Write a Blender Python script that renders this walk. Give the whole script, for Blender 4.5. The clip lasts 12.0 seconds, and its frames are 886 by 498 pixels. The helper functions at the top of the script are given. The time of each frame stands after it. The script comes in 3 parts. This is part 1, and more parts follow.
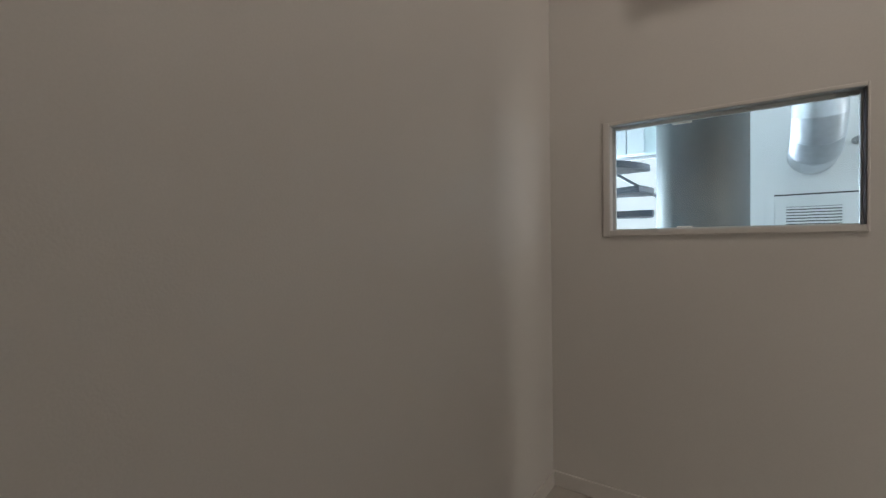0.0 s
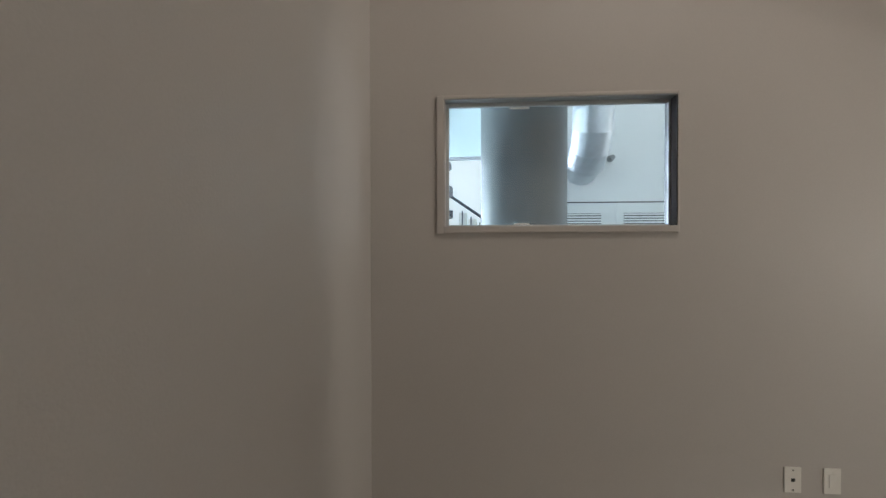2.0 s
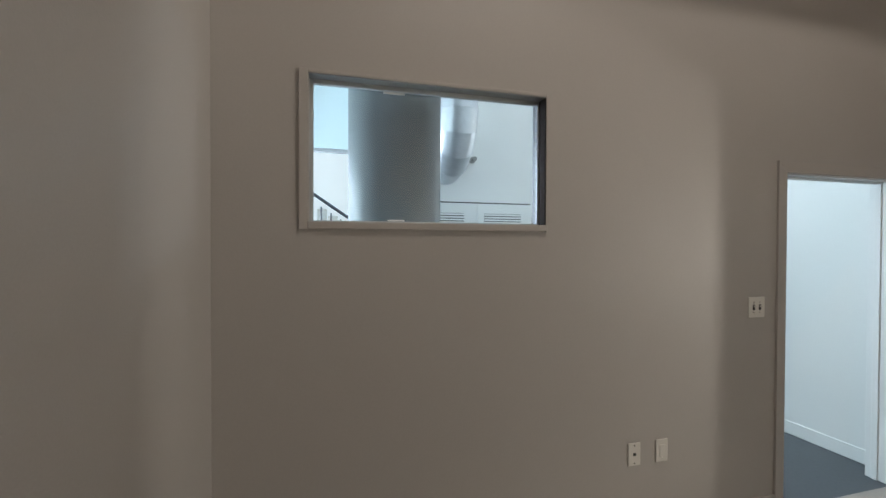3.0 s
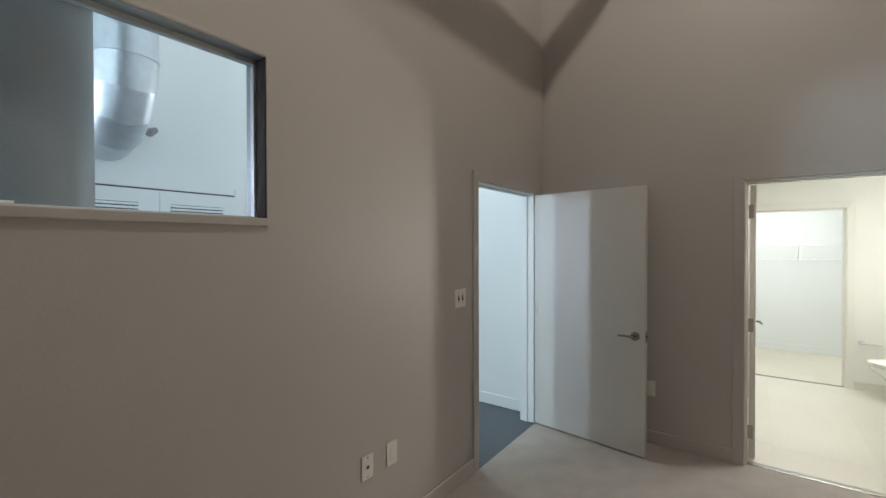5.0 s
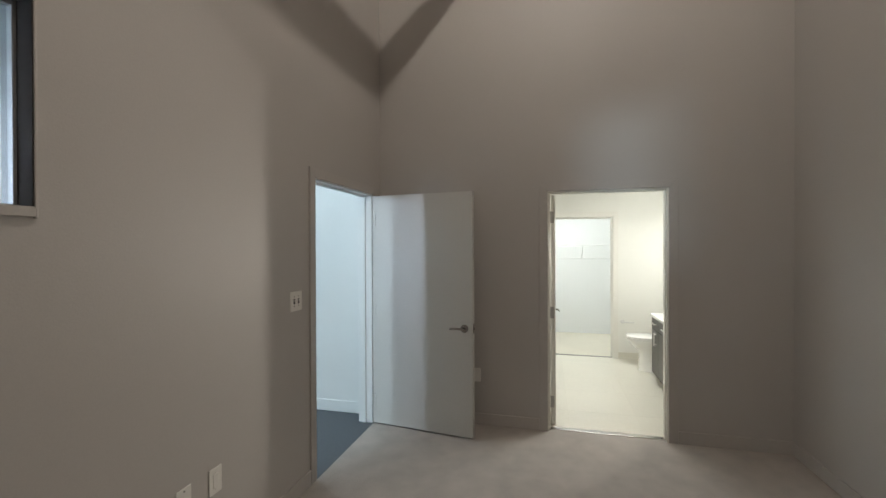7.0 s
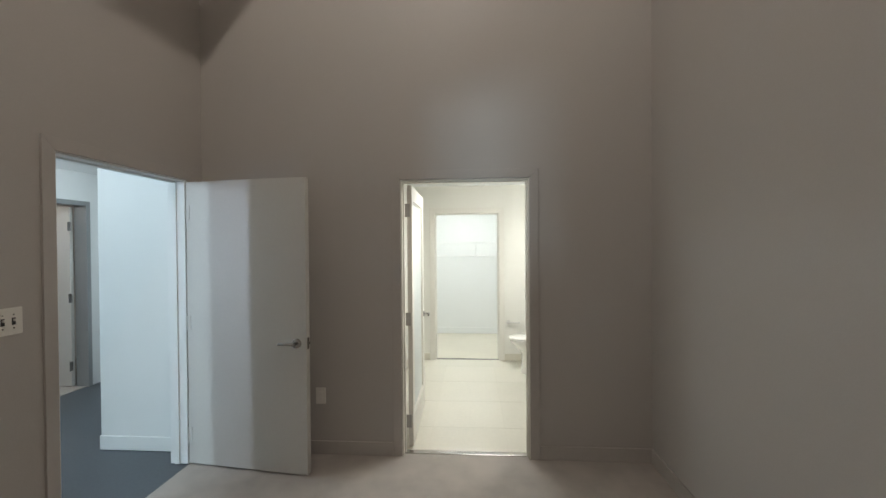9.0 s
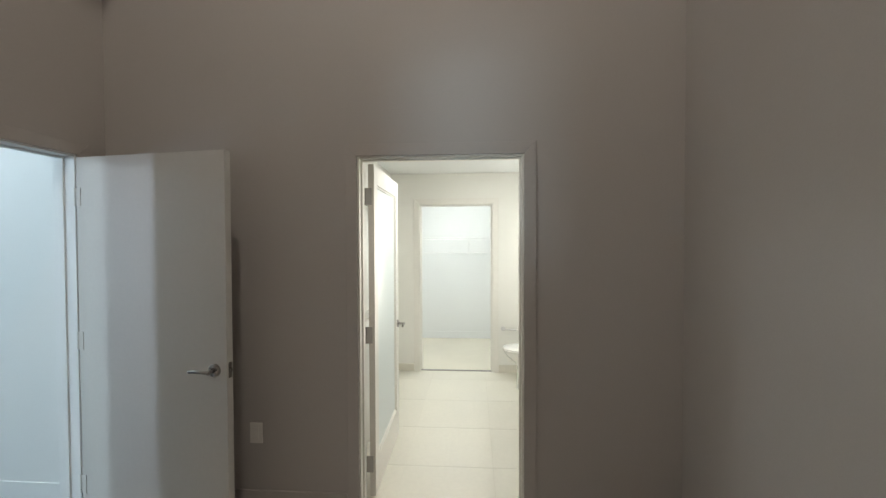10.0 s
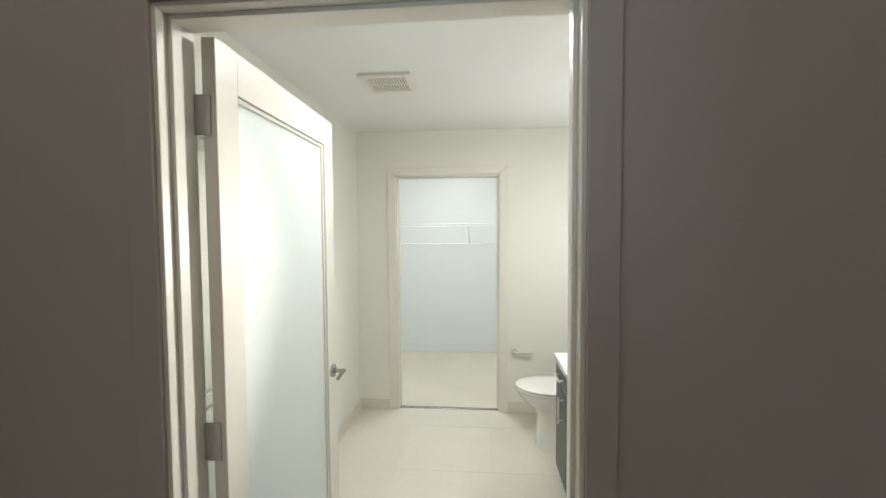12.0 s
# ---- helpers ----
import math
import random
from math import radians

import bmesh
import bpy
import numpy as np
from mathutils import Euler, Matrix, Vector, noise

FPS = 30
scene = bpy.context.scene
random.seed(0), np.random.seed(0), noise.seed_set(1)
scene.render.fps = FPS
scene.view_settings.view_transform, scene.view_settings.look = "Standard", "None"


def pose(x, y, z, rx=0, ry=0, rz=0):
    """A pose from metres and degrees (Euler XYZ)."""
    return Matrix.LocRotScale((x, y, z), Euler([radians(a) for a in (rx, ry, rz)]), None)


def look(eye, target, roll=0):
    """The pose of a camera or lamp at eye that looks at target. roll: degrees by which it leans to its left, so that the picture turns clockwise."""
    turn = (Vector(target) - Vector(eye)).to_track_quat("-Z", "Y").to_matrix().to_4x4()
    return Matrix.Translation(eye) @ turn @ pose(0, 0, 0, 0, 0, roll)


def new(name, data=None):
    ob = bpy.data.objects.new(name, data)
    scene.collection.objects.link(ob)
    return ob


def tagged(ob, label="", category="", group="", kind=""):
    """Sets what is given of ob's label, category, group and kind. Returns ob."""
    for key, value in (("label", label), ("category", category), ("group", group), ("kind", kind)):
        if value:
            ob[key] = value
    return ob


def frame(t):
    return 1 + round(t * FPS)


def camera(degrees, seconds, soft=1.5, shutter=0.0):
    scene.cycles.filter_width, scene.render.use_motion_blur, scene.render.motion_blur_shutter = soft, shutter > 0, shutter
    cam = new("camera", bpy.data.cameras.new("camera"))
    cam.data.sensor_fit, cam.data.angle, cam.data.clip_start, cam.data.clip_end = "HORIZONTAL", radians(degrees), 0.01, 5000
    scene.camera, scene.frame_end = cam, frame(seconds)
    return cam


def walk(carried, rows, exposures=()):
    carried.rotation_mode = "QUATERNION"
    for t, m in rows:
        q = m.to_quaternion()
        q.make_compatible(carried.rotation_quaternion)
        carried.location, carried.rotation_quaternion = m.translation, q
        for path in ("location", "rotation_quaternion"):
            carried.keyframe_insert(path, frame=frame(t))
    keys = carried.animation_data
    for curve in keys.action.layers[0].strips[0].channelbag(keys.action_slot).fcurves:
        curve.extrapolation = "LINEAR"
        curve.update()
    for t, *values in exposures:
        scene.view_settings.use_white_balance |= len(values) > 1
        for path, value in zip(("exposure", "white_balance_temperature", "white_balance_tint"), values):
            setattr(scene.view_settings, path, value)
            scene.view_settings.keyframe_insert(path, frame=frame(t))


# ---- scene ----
cam = camera(92.3, 12.0)
PATH = [
    (0, (0.42, 0.96, 1.66), (-0.723, 2.6, 1.619), -0.9),
    (0.5, (0.303, 1.078, 1.63), (-0.656, 2.833, 1.608), -0.5),
    (1, (0.111, 1.179, 1.624), (-0.588, 3.053, 1.599), -0.3),
    (1.5, (-0.005, 1.38, 1.615), (-0.442, 3.331, 1.592), -0.1),
    (2, (-0.089, 1.548, 1.615), (-0.23, 3.543, 1.59), -0.1),
    (2.5, (-0.149, 1.671, 1.615), (0.042, 3.661, 1.588), 0.1),
    (3, (-0.161, 1.773, 1.608), (0.371, 3.7, 1.583), 0.2),
    (3.5, (-0.136, 1.903, 1.606), (0.743, 3.699, 1.581), 0.2),
    (5.3, (-0.05, 2.15, 1.593), (1.646, 3.209, 1.573), -0.2),
    (5.5, (-0.051, 2.157, 1.59), (1.688, 3.146, 1.572), -0.2),
    (6, (-0.06, 2.18, 1.588), (1.769, 2.991, 1.572), -0.2),
    (6.5, (-0.068, 2.18, 1.585), (1.826, 2.821, 1.572), -0.2),
    (7, (-0.059, 2.166, 1.576), (1.881, 2.651, 1.565), -0.2),
    (7.5, (-0.03, 2.093, 1.571), (1.943, 2.423, 1.563), -0.4),
    (7.7, (-0.011, 2.032, 1.563), (1.97, 2.307, 1.558), -0.5),
    (9.3, (0.768, 1.597, 1.568), (2.763, 1.734, 1.545), -0.4),
    (9.5, (0.913, 1.573, 1.573), (2.908, 1.715, 1.545), -0.3),
    (10, (1.283, 1.517, 1.567), (3.277, 1.663, 1.525), -0.2),
    (10.5, (1.654, 1.488, 1.556), (3.647, 1.642, 1.505), -0.1),
    (11, (2.043, 1.475, 1.553), (4.034, 1.642, 1.484), -0.1),
    (11.5, (2.435, 1.455, 1.546), (4.426, 1.627, 1.46), 0.0),
    (12, (2.775, 1.458, 1.541), (4.765, 1.634, 1.447), -0.4),
]
walk(cam, [(t, look(eye, target, roll)) for t, eye, target, roll in PATH], exposures=[(0.0, 0.14), (2.0, 0.14), (3.5, 0.09), (5.5, 0.02), (10.5, -0.05), (12.0, -0.3)])

# ---- light ----
world = bpy.data.worlds.new("sky_world")
scene.world = world
world.use_nodes = True
wn = world.node_tree
sky = wn.nodes.new("ShaderNodeTexSky")
sky.sky_type, sky.sun_disc = "NISHITA", False
sky.sun_elevation, sky.sun_rotation = radians(38), radians(120)
wn.links.new(sky.outputs["Color"], wn.nodes["Background"].inputs["Color"])
wn.nodes["Background"].inputs["Strength"].default_value = 0.12
scene.view_settings.exposure = 0.0


def lamp(name, kind, m, energy, color, **settings):
    data = bpy.data.lights.new(name, kind)
    data.energy, data.color = energy, color
    if kind == "AREA":
        data.shape, data.size, data.size_y = "RECTANGLE", settings["size"], settings["size_y"]
    else:
        data.shadow_soft_size = settings["radius"]
    if kind == "SPOT":
        data.spot_size, data.spot_blend = radians(settings["cone"]), settings["blend"]
    ob = new(name, data)
    ob.matrix_world = m
    return ob


WARM, COOL, BATH = (1.0, 0.905, 0.805), (0.72, 0.92, 1.0), (0.99, 1.0, 0.975)
# a bare lamp high over the bedroom
lamp("bedroom_bulb", "POINT", pose(1.5, 1.98, 4.95), 98, WARM, radius=0.05)
# wall lamp by vanity mirror, added door spots; closet ceiling lamp, added room fills
BEAM = (1.0, 0.93, 0.82)
lamp("sconce_bulb", "POINT", pose(5.36, 0.60, 1.50), 13, BATH, radius=0.07)
# two added spots strengthen the spill through the doorway onto bedroom walls and carpet
lamp("door_boost_spot", "SPOT", look((5.36, 0.60, 1.50), (3.68, 1.70, 1.40)), 155, BEAM, radius=0.05, cone=42, blend=0.7)
lamp("floor_boost_spot", "SPOT", look((4.75, 0.60, 1.55), (2.95, 2.0, 0.0)), 42, BEAM, radius=0.035, cone=48, blend=0.8)
# added fill, out of view under the ceiling, evens the bathroom light
lamp("bathroom_fill", "AREA", look((4.55, 1.50, 2.335), (4.55, 1.50001, 0)), 17, BATH, size=0.5, size_y=0.5)
lamp("closet_bulb", "AREA", look((6.9, 1.8, 2.33), (7.2, 1.8, 0)), 23, (0.95, 1.0, 0.98), size=0.5, size_y=0.3)
# added fill that brightens the side passage
lamp("passage_fill", "AREA", look((4.7, 5.0, 2.385), (4.6, 5.4, 0)), 6, COOL, size=0.3, size_y=0.3)
# daylight in the tall windows of the hall, and an added fill from above
lamp("hall_daylight_west", "AREA", look((-3.45, 6.0, 1.95), (0.0, 2.5, 2.0)), 150, (0.67, 0.88, 1.0), size=0.40, size_y=0.40)
lamp("hall_daylight_north", "AREA", look((-1.35, 6.68, 1.7), (2.6, 3.9, 1.2)), 140, (0.66, 0.80, 1.0), size=0.22, size_y=1.6)
lamp("hall_wall_lamp", "POINT", pose(3.52, 5.40, 2.2), 30, (0.82, 0.92, 1.0), radius=0.07)
# added wide fill that lights the far hall wall
lamp("hall_fill", "AREA", look((1.4, 4.75, 5.5), (1.4, 5.0, 0)), 36, COOL, size=2.5, size_y=0.6)
lamp("far_room_lamp", "AREA", look((4.6, 7.0, 2.3), (4.7, 6.8, 0)), 10, WARM, size=0.4, size_y=0.4)

# ---- materials ----
def mat(name, color, rough=0.6, metal=0.0, grain=60.0, vary=0.06, bump=0.05, stain=1.3, coat=0.0, per_piece=0.0, stretch=(1, 1, 1)):
    m = bpy.data.materials.new(name)
    m.use_nodes = True
    n, l = m.node_tree.nodes, m.node_tree.links
    b = n["Principled BSDF"]
    b.inputs["Metallic"].default_value = metal
    b.inputs["Coat Weight"].default_value = coat
    tc, mp = n.new("ShaderNodeTexCoord"), n.new("ShaderNodeMapping")
    mp.inputs["Scale"].default_value = stretch
    l.new(tc.outputs["Object"], mp.inputs["Vector"])
    fine, wide = n.new("ShaderNodeTexNoise"), n.new("ShaderNodeTexNoise")
    fine.inputs["Scale"].default_value, fine.inputs["Detail"].default_value = grain, 4
    wide.inputs["Scale"].default_value, wide.inputs["Detail"].default_value = stain, 3
    for t in (fine, wide):
        l.new(mp.outputs["Vector"], t.inputs["Vector"])
    add = n.new("ShaderNodeMath")
    add.operation = "ADD"
    l.new(fine.outputs["Fac"], add.inputs[0])
    l.new(wide.outputs["Fac"], add.inputs[1])
    ramp = n.new("ShaderNodeMapRange")
    ramp.inputs["From Min"].default_value, ramp.inputs["From Max"].default_value = 0.6, 1.4
    ramp.inputs["To Min"].default_value, ramp.inputs["To Max"].default_value = 1 - vary, 1 + vary
    l.new(add.outputs[0], ramp.inputs["Value"])
    value = ramp.outputs["Result"]
    if per_piece:
        info, pr, mul = n.new("ShaderNodeObjectInfo"), n.new("ShaderNodeMapRange"), n.new("ShaderNodeMath")
        pr.inputs["To Min"].default_value, pr.inputs["To Max"].default_value = 1 - per_piece, 1 + per_piece
        l.new(info.outputs["Random"], pr.inputs["Value"])
        mul.operation = "MULTIPLY"
        l.new(value, mul.inputs[0])
        l.new(pr.outputs["Result"], mul.inputs[1])
        value = mul.outputs[0]
    hsv = n.new("ShaderNodeHueSaturation")
    hsv.inputs["Color"].default_value = (*color, 1)
    l.new(value, hsv.inputs["Value"])
    l.new(hsv.outputs["Color"], b.inputs["Base Color"])
    rr = n.new("ShaderNodeMapRange")
    rr.inputs["To Min"].default_value, rr.inputs["To Max"].default_value = max(0.02, rough - 0.07), min(1, rough + 0.07)
    l.new(wide.outputs["Fac"], rr.inputs["Value"])
    l.new(rr.outputs["Result"], b.inputs["Roughness"])
    if bump:
        bp = n.new("ShaderNodeBump")
        bp.inputs["Strength"].default_value, bp.inputs["Distance"].default_value = bump, 0.004
        l.new(fine.outputs["Fac"], bp.inputs["Height"])
        l.new(bp.outputs["Normal"], b.inputs["Normal"])
    return m


def glass_mat(name, color=(1, 1, 1), rough=0.0, clear=1.0):
    m = bpy.data.materials.new(name)
    m.use_nodes = True
    b = m.node_tree.nodes["Principled BSDF"]
    b.inputs["Base Color"].default_value = (*color, 1)
    b.inputs["Roughness"].default_value = rough
    b.inputs["Transmission Weight"].default_value = clear
    b.inputs["IOR"].default_value = 1.45
    return m


WALL = mat("beige_wall_paint", (0.47, 0.445, 0.42), 0.48, grain=140, vary=0.035, bump=0.12, stain=0.9)
TRIM = mat("beige_trim_paint", (0.48, 0.452, 0.425), 0.40, grain=40, vary=0.03, bump=0.03)
CARPET = mat("beige_carpet", (0.42, 0.385, 0.35), 0.95, grain=240, vary=0.17, bump=0.9, stain=6.0)
WHITE = mat("white_wall_paint", (0.80, 0.81, 0.80), 0.5, grain=140, vary=0.025, bump=0.1)
CREAM = mat("bathroom_wall_paint", (0.82, 0.81, 0.755), 0.45, grain=140, vary=0.02, bump=0.08)
WHITE_TRIM = mat("white_trim_paint", (0.80, 0.78, 0.72), 0.38, grain=40, vary=0.02, bump=0.03)
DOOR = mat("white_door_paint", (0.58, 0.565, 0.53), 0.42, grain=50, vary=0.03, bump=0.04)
PLASTIC = mat("white_plastic", (0.76, 0.74, 0.69), 0.35, grain=30, vary=0.02, bump=0.0)
DARK_SLOT = mat("dark_slot", (0.03, 0.03, 0.03), 0.6, vary=0.1, bump=0)
NICKEL = mat("brushed_nickel", (0.40, 0.38, 0.36), 0.25, 1.0, grain=180, vary=0.05, bump=0.03)
CONCRETE = mat("dark_concrete", (0.066, 0.078, 0.092), 0.40, grain=45, vary=0.16, bump=0.08, stain=1.8)
COLUMN = mat("grey_column_paint", (0.11, 0.132, 0.142), 0.45, grain=50, vary=0.05, bump=0.01, stain=1.1)
DUCT = mat("galvanised_steel", (0.60, 0.63, 0.66), 0.40, 1.0, grain=25, vary=0.10, bump=0.02, stain=4)
ALU = mat("grey_window_frame", (0.30, 0.31, 0.31), 0.45, 0.3, grain=80, vary=0.05, bump=0.02)
PALE_ALU = mat("pale_window_frame", (0.48, 0.50, 0.50), 0.45, 0.2, grain=80, vary=0.04, bump=0.02)
# dark only to cut the light bouncing off the unseen bedroom ceiling
SOFFIT = mat("bounce_cut_ceiling", (0.09, 0.08, 0.075), 0.8, grain=60, vary=0.08, bump=0.1)
HINGE = mat("satin_hinge_plate", (0.46, 0.45, 0.43), 0.36, 0.8, grain=160, vary=0.06, bump=0.02)
SATIN = mat("satin_hinge_nickel", (0.68, 0.67, 0.65), 0.38, 0.55, grain=160, vary=0.05, bump=0.02)
BLACK = mat("black_steel", (0.05, 0.06, 0.075), 0.45, 0.3, grain=70, vary=0.12, bump=0.05)
TILE = mat("cream_floor_tile", (0.70, 0.67, 0.58), 0.34, grain=30, vary=0.04, bump=0.02, stain=2.5, per_piece=0.025)
GROUT = mat("grey_grout", (0.685, 0.655, 0.565), 0.9, grain=200, vary=0.08, bump=0.2)
PORCELAIN = mat("white_porcelain", (0.84, 0.83, 0.79), 0.08, grain=10, vary=0.01, bump=0, coat=0.5)
ESPRESSO = mat("dark_vanity_wood", (0.055, 0.048, 0.046), 0.42, grain=55, vary=0.25, bump=0.06, stretch=(1, 1, 0.12))
QUARTZ = mat("white_quartz", (0.82, 0.81, 0.78), 0.2, grain=160, vary=0.03, bump=0)
WIRE = mat("white_coated_wire", (0.80, 0.80, 0.78), 0.35, grain=40, vary=0.02, bump=0)
PALE_BOARD = mat("pale_grey_board_paint", (0.50, 0.55, 0.56), 0.55, grain=60, vary=0.04, bump=0.05)
PALE_TEAL = mat("pale_teal_wall_paint", (0.50, 0.60, 0.61), 0.55, grain=140, vary=0.03, bump=0.08)
TAPE = mat("paper_tape", (0.75, 0.74, 0.70), 0.8, grain=60, vary=0.05, bump=0.1)
CLOSET_FLOOR = mat("closet_carpet", (0.68, 0.64, 0.54), 0.95, grain=240, vary=0.10, bump=0.6)
FROST = glass_mat("frosted_glass", (0.84, 0.88, 0.86), 0.5, 0.35)
# shade on the right reveal, put into the colour; gloss kept low
SHADED_LINER = mat("shaded_window_liner", (0.045, 0.038, 0.034), 0.9, grain=80, vary=0.08, bump=0.02)
SHADED_LINER.node_tree.nodes["Principled BSDF"].inputs["Specular IOR Level"].default_value = 0.1
GLASS = glass_mat("clear_glass")


# ---- building helpers ----
def box(bm, x0, x1, y0, y1, z0, z1, bevel=0.0, m=None):
    c = ((x0 + x1) / 2, (y0 + y1) / 2, (z0 + z1) / 2)
    made = bmesh.ops.create_cube(bm, size=1, matrix=Matrix.Translation(c) @ Matrix.Diagonal((x1 - x0, y1 - y0, z1 - z0, 1)))
    vs = made["verts"]
    if bevel:
        es = list({e for v in vs for e in v.link_edges})
        out = bmesh.ops.bevel(bm, geom=es, offset=bevel, segments=2, profile=0.5, affect="EDGES")
        vs = list({v for f in out["faces"] for v in f.verts} | {v for v in vs if v.is_valid})
    if m is not None:
        bmesh.ops.transform(bm, matrix=m, verts=vs)
    return bm


def rod(bm, a, b, r, r2=None, sides=16):
    a, b = Vector(a), Vector(b)
    d = b - a
    m = Matrix.Translation((a + b) / 2) @ d.to_track_quat("Z", "Y").to_matrix().to_4x4()
    bmesh.ops.create_cone(bm, cap_ends=True, segments=sides, radius1=r, radius2=r if r2 is None else r2, depth=d.length, matrix=m)
    return bm


def rings(bm, loops, closed=True):
    """Skin a list of rings of points; caps both ends."""
    vs = [[bm.verts.new(p) for p in loop] for loop in loops]
    k = len(loops[0])
    for a, b in zip(vs, vs[1:]):
        for i in range(k):
            bm.faces.new((a[i], a[(i + 1) % k], b[(i + 1) % k], b[i]))
    if closed:
        bm.faces.new(list(reversed(vs[0])))
        bm.faces.new(vs[-1])
    bmesh.ops.recalc_face_normals(bm, faces=bm.faces)
    return bm


def oval(cx, cy, z, rx, ry, k=28, power=2.0, flat=None):
    pts = []
    for i in range(k):
        a = 2 * math.pi * i / k
        c, s = math.cos(a), math.sin(a)
        x = cx + rx * math.copysign(abs(c) ** (2 / power), c)
        y = cy + ry * math.copysign(abs(s) ** (2 / power), s)
        pts.append((x, max(y, flat) if flat is not None else y, z))
    return pts


def mesh_ob(name, bm, material, smooth=False):
    me = bpy.data.meshes.new(name)
    bm.to_mesh(me)
    bm.free()
    me.materials.append(material)
    if smooth:
        me.shade_smooth()
        me.set_sharp_from_angle(angle=radians(40))
    return new(name, me)


def part(name, bm, material, parent, label="", smooth=False):
    ob = mesh_ob(name, bm, material, smooth)
    ob.parent = parent
    return tagged(ob, label)


def thing(name, label, category, m=None, group="", kind=""):
    ob = new(name)
    ob.empty_display_size = 0.1
    if m is not None:
        ob.matrix_world = m
    return tagged(ob, label, category, group, kind)


def structure(name, bm, material, label, category, smooth=False):
    return tagged(mesh_ob(name, bm, material, smooth), label, category, kind="structure")


def B():
    return bmesh.new()


def boxes(*rows, bevel=0.0):
    bm = B()
    for r in rows:
        box(bm, *r, bevel=bevel)
    return bm


# ---- plan ----
WX, EX, SY, NY = -0.615, 3.68, 0.38, 3.71      # bedroom faces
NB, EB = 3.83, 3.80                             # back faces of the north and east walls
TOP = 5.6
AX0, AX1, DOORH = 2.522, 3.487, 2.045            # bedroom door to the hall
BY0, BY1 = 1.240, 2.182                          # bathroom door
GX0, GX1, GZ0, GZ1 = -0.235, 0.905, 1.70, 2.344  # high window
BTOP, BN, BS, BX = 2.355, 2.498, 0.44, 6.320       # bathroom
CY0, CY1, CH, CX = 1.299, 2.169, 1.993, 8.05     # closet opening and back wall

# bedroom shell
structure("floor", boxes((WX - .15, EX + .06, SY - .15, NY - .012, -0.12, 0.0)), CARPET, "beige low-pile carpet on the bedroom floor", "floor")
structure("ceiling", boxes((WX - .15, EB, SY - .15, NB, TOP, TOP + .15)), SOFFIT, "unseen ceiling high above the bedroom, dark to cut bounced light", "ceiling")
structure("wall_north", boxes(
    (WX - .15, GX0, NY, NB, 0, TOP), (GX0, GX1, NY, NB, 0, GZ0), (GX0, GX1, NY, NB, GZ1, TOP),
    (GX1, AX0, NY, NB, 0, TOP), (AX0, AX1, NY, NB, DOORH, TOP), (AX1, 3.6, NY, NB, 0, TOP), (3.6, EB, NY, NB, 0, TOP)),
    WALL, "beige painted wall with a high window and a doorway", "wall")
structure("wall_east", boxes(
    (EX, EB, SY - .15, BY0, 0, TOP), (EX, EB, BY0, BY1, DOORH, TOP), (EX, EB, BY1, NY, 0, TOP)),
    WALL, "beige painted wall with the bathroom doorway", "wall")
structure("wall_south", boxes((WX - .15, EX, SY - .15, SY, 0, TOP)), WALL, "plain beige painted bedroom wall", "wall")
structure("wall_west", boxes((WX - .15, WX, SY, NY, 0, TOP)), WALL, "plain beige painted bedroom wall", "wall")


def baseboard(x0, x1, y0, y1, material=TRIM, h=0.10, z0=0.0):
    bm = boxes((x0, x1, y0, y1, z0, z0 + h), bevel=0.004)
    return structure("baseboard", bm, material, "low flat painted baseboard along the wall", "baseboard")


baseboard(WX + .014, AX0 - .068, NY - .014, NY - .0005)
baseboard(AX1 + .068, EX, NY - .014, NY - .0005)
baseboard(WX + .0005, WX + .014, SY, NY)
baseboard(WX + .014, EX - .014, SY + .0005, SY + .014)
baseboard(EX - .014, EX - .0005, SY + .0, BY0 - .068)
baseboard(EX - .014, EX - .0005, BY1 + .068, NY - .014)


# ---- doors ----
def casing(axis, face, out, a, b, h, material, label, w=0.066, t=0.014):
    """Three flat boards round an opening, on one face of a wall."""
    th = thing("door_trim", label, "trim", kind="structure")
    lo, hi = sorted((face, face + out * t))
    g = .0006
    for quad in (((a - w, 0), (a, 0), (a, h - g), (a - w, h + w - g)), ((b, 0), (b + w, 0), (b + w, h + w - g), (b, h - g)),
                 ((a, h), (b, h), (b + w, h + w), (a - w, h + w))):
        loops = [[(u, v, z) if axis == "x" else (v, u, z) for u, z in quad] for v in (lo, hi)]
        bm = rings(B(), loops)
        bmesh.ops.bevel(bm, geom=list(bm.edges), offset=0.002, segments=2, profile=0.5, affect="EDGES")
        part("casing_board", bm, material, th)
    return th


casing("x", NY, -1, AX0, AX1, DOORH, TRIM, "beige painted flat door casing round the hall doorway")
casing("y", EX, -1, BY0, BY1, DOORH, TRIM, "beige painted flat door casing round the bathroom doorway")


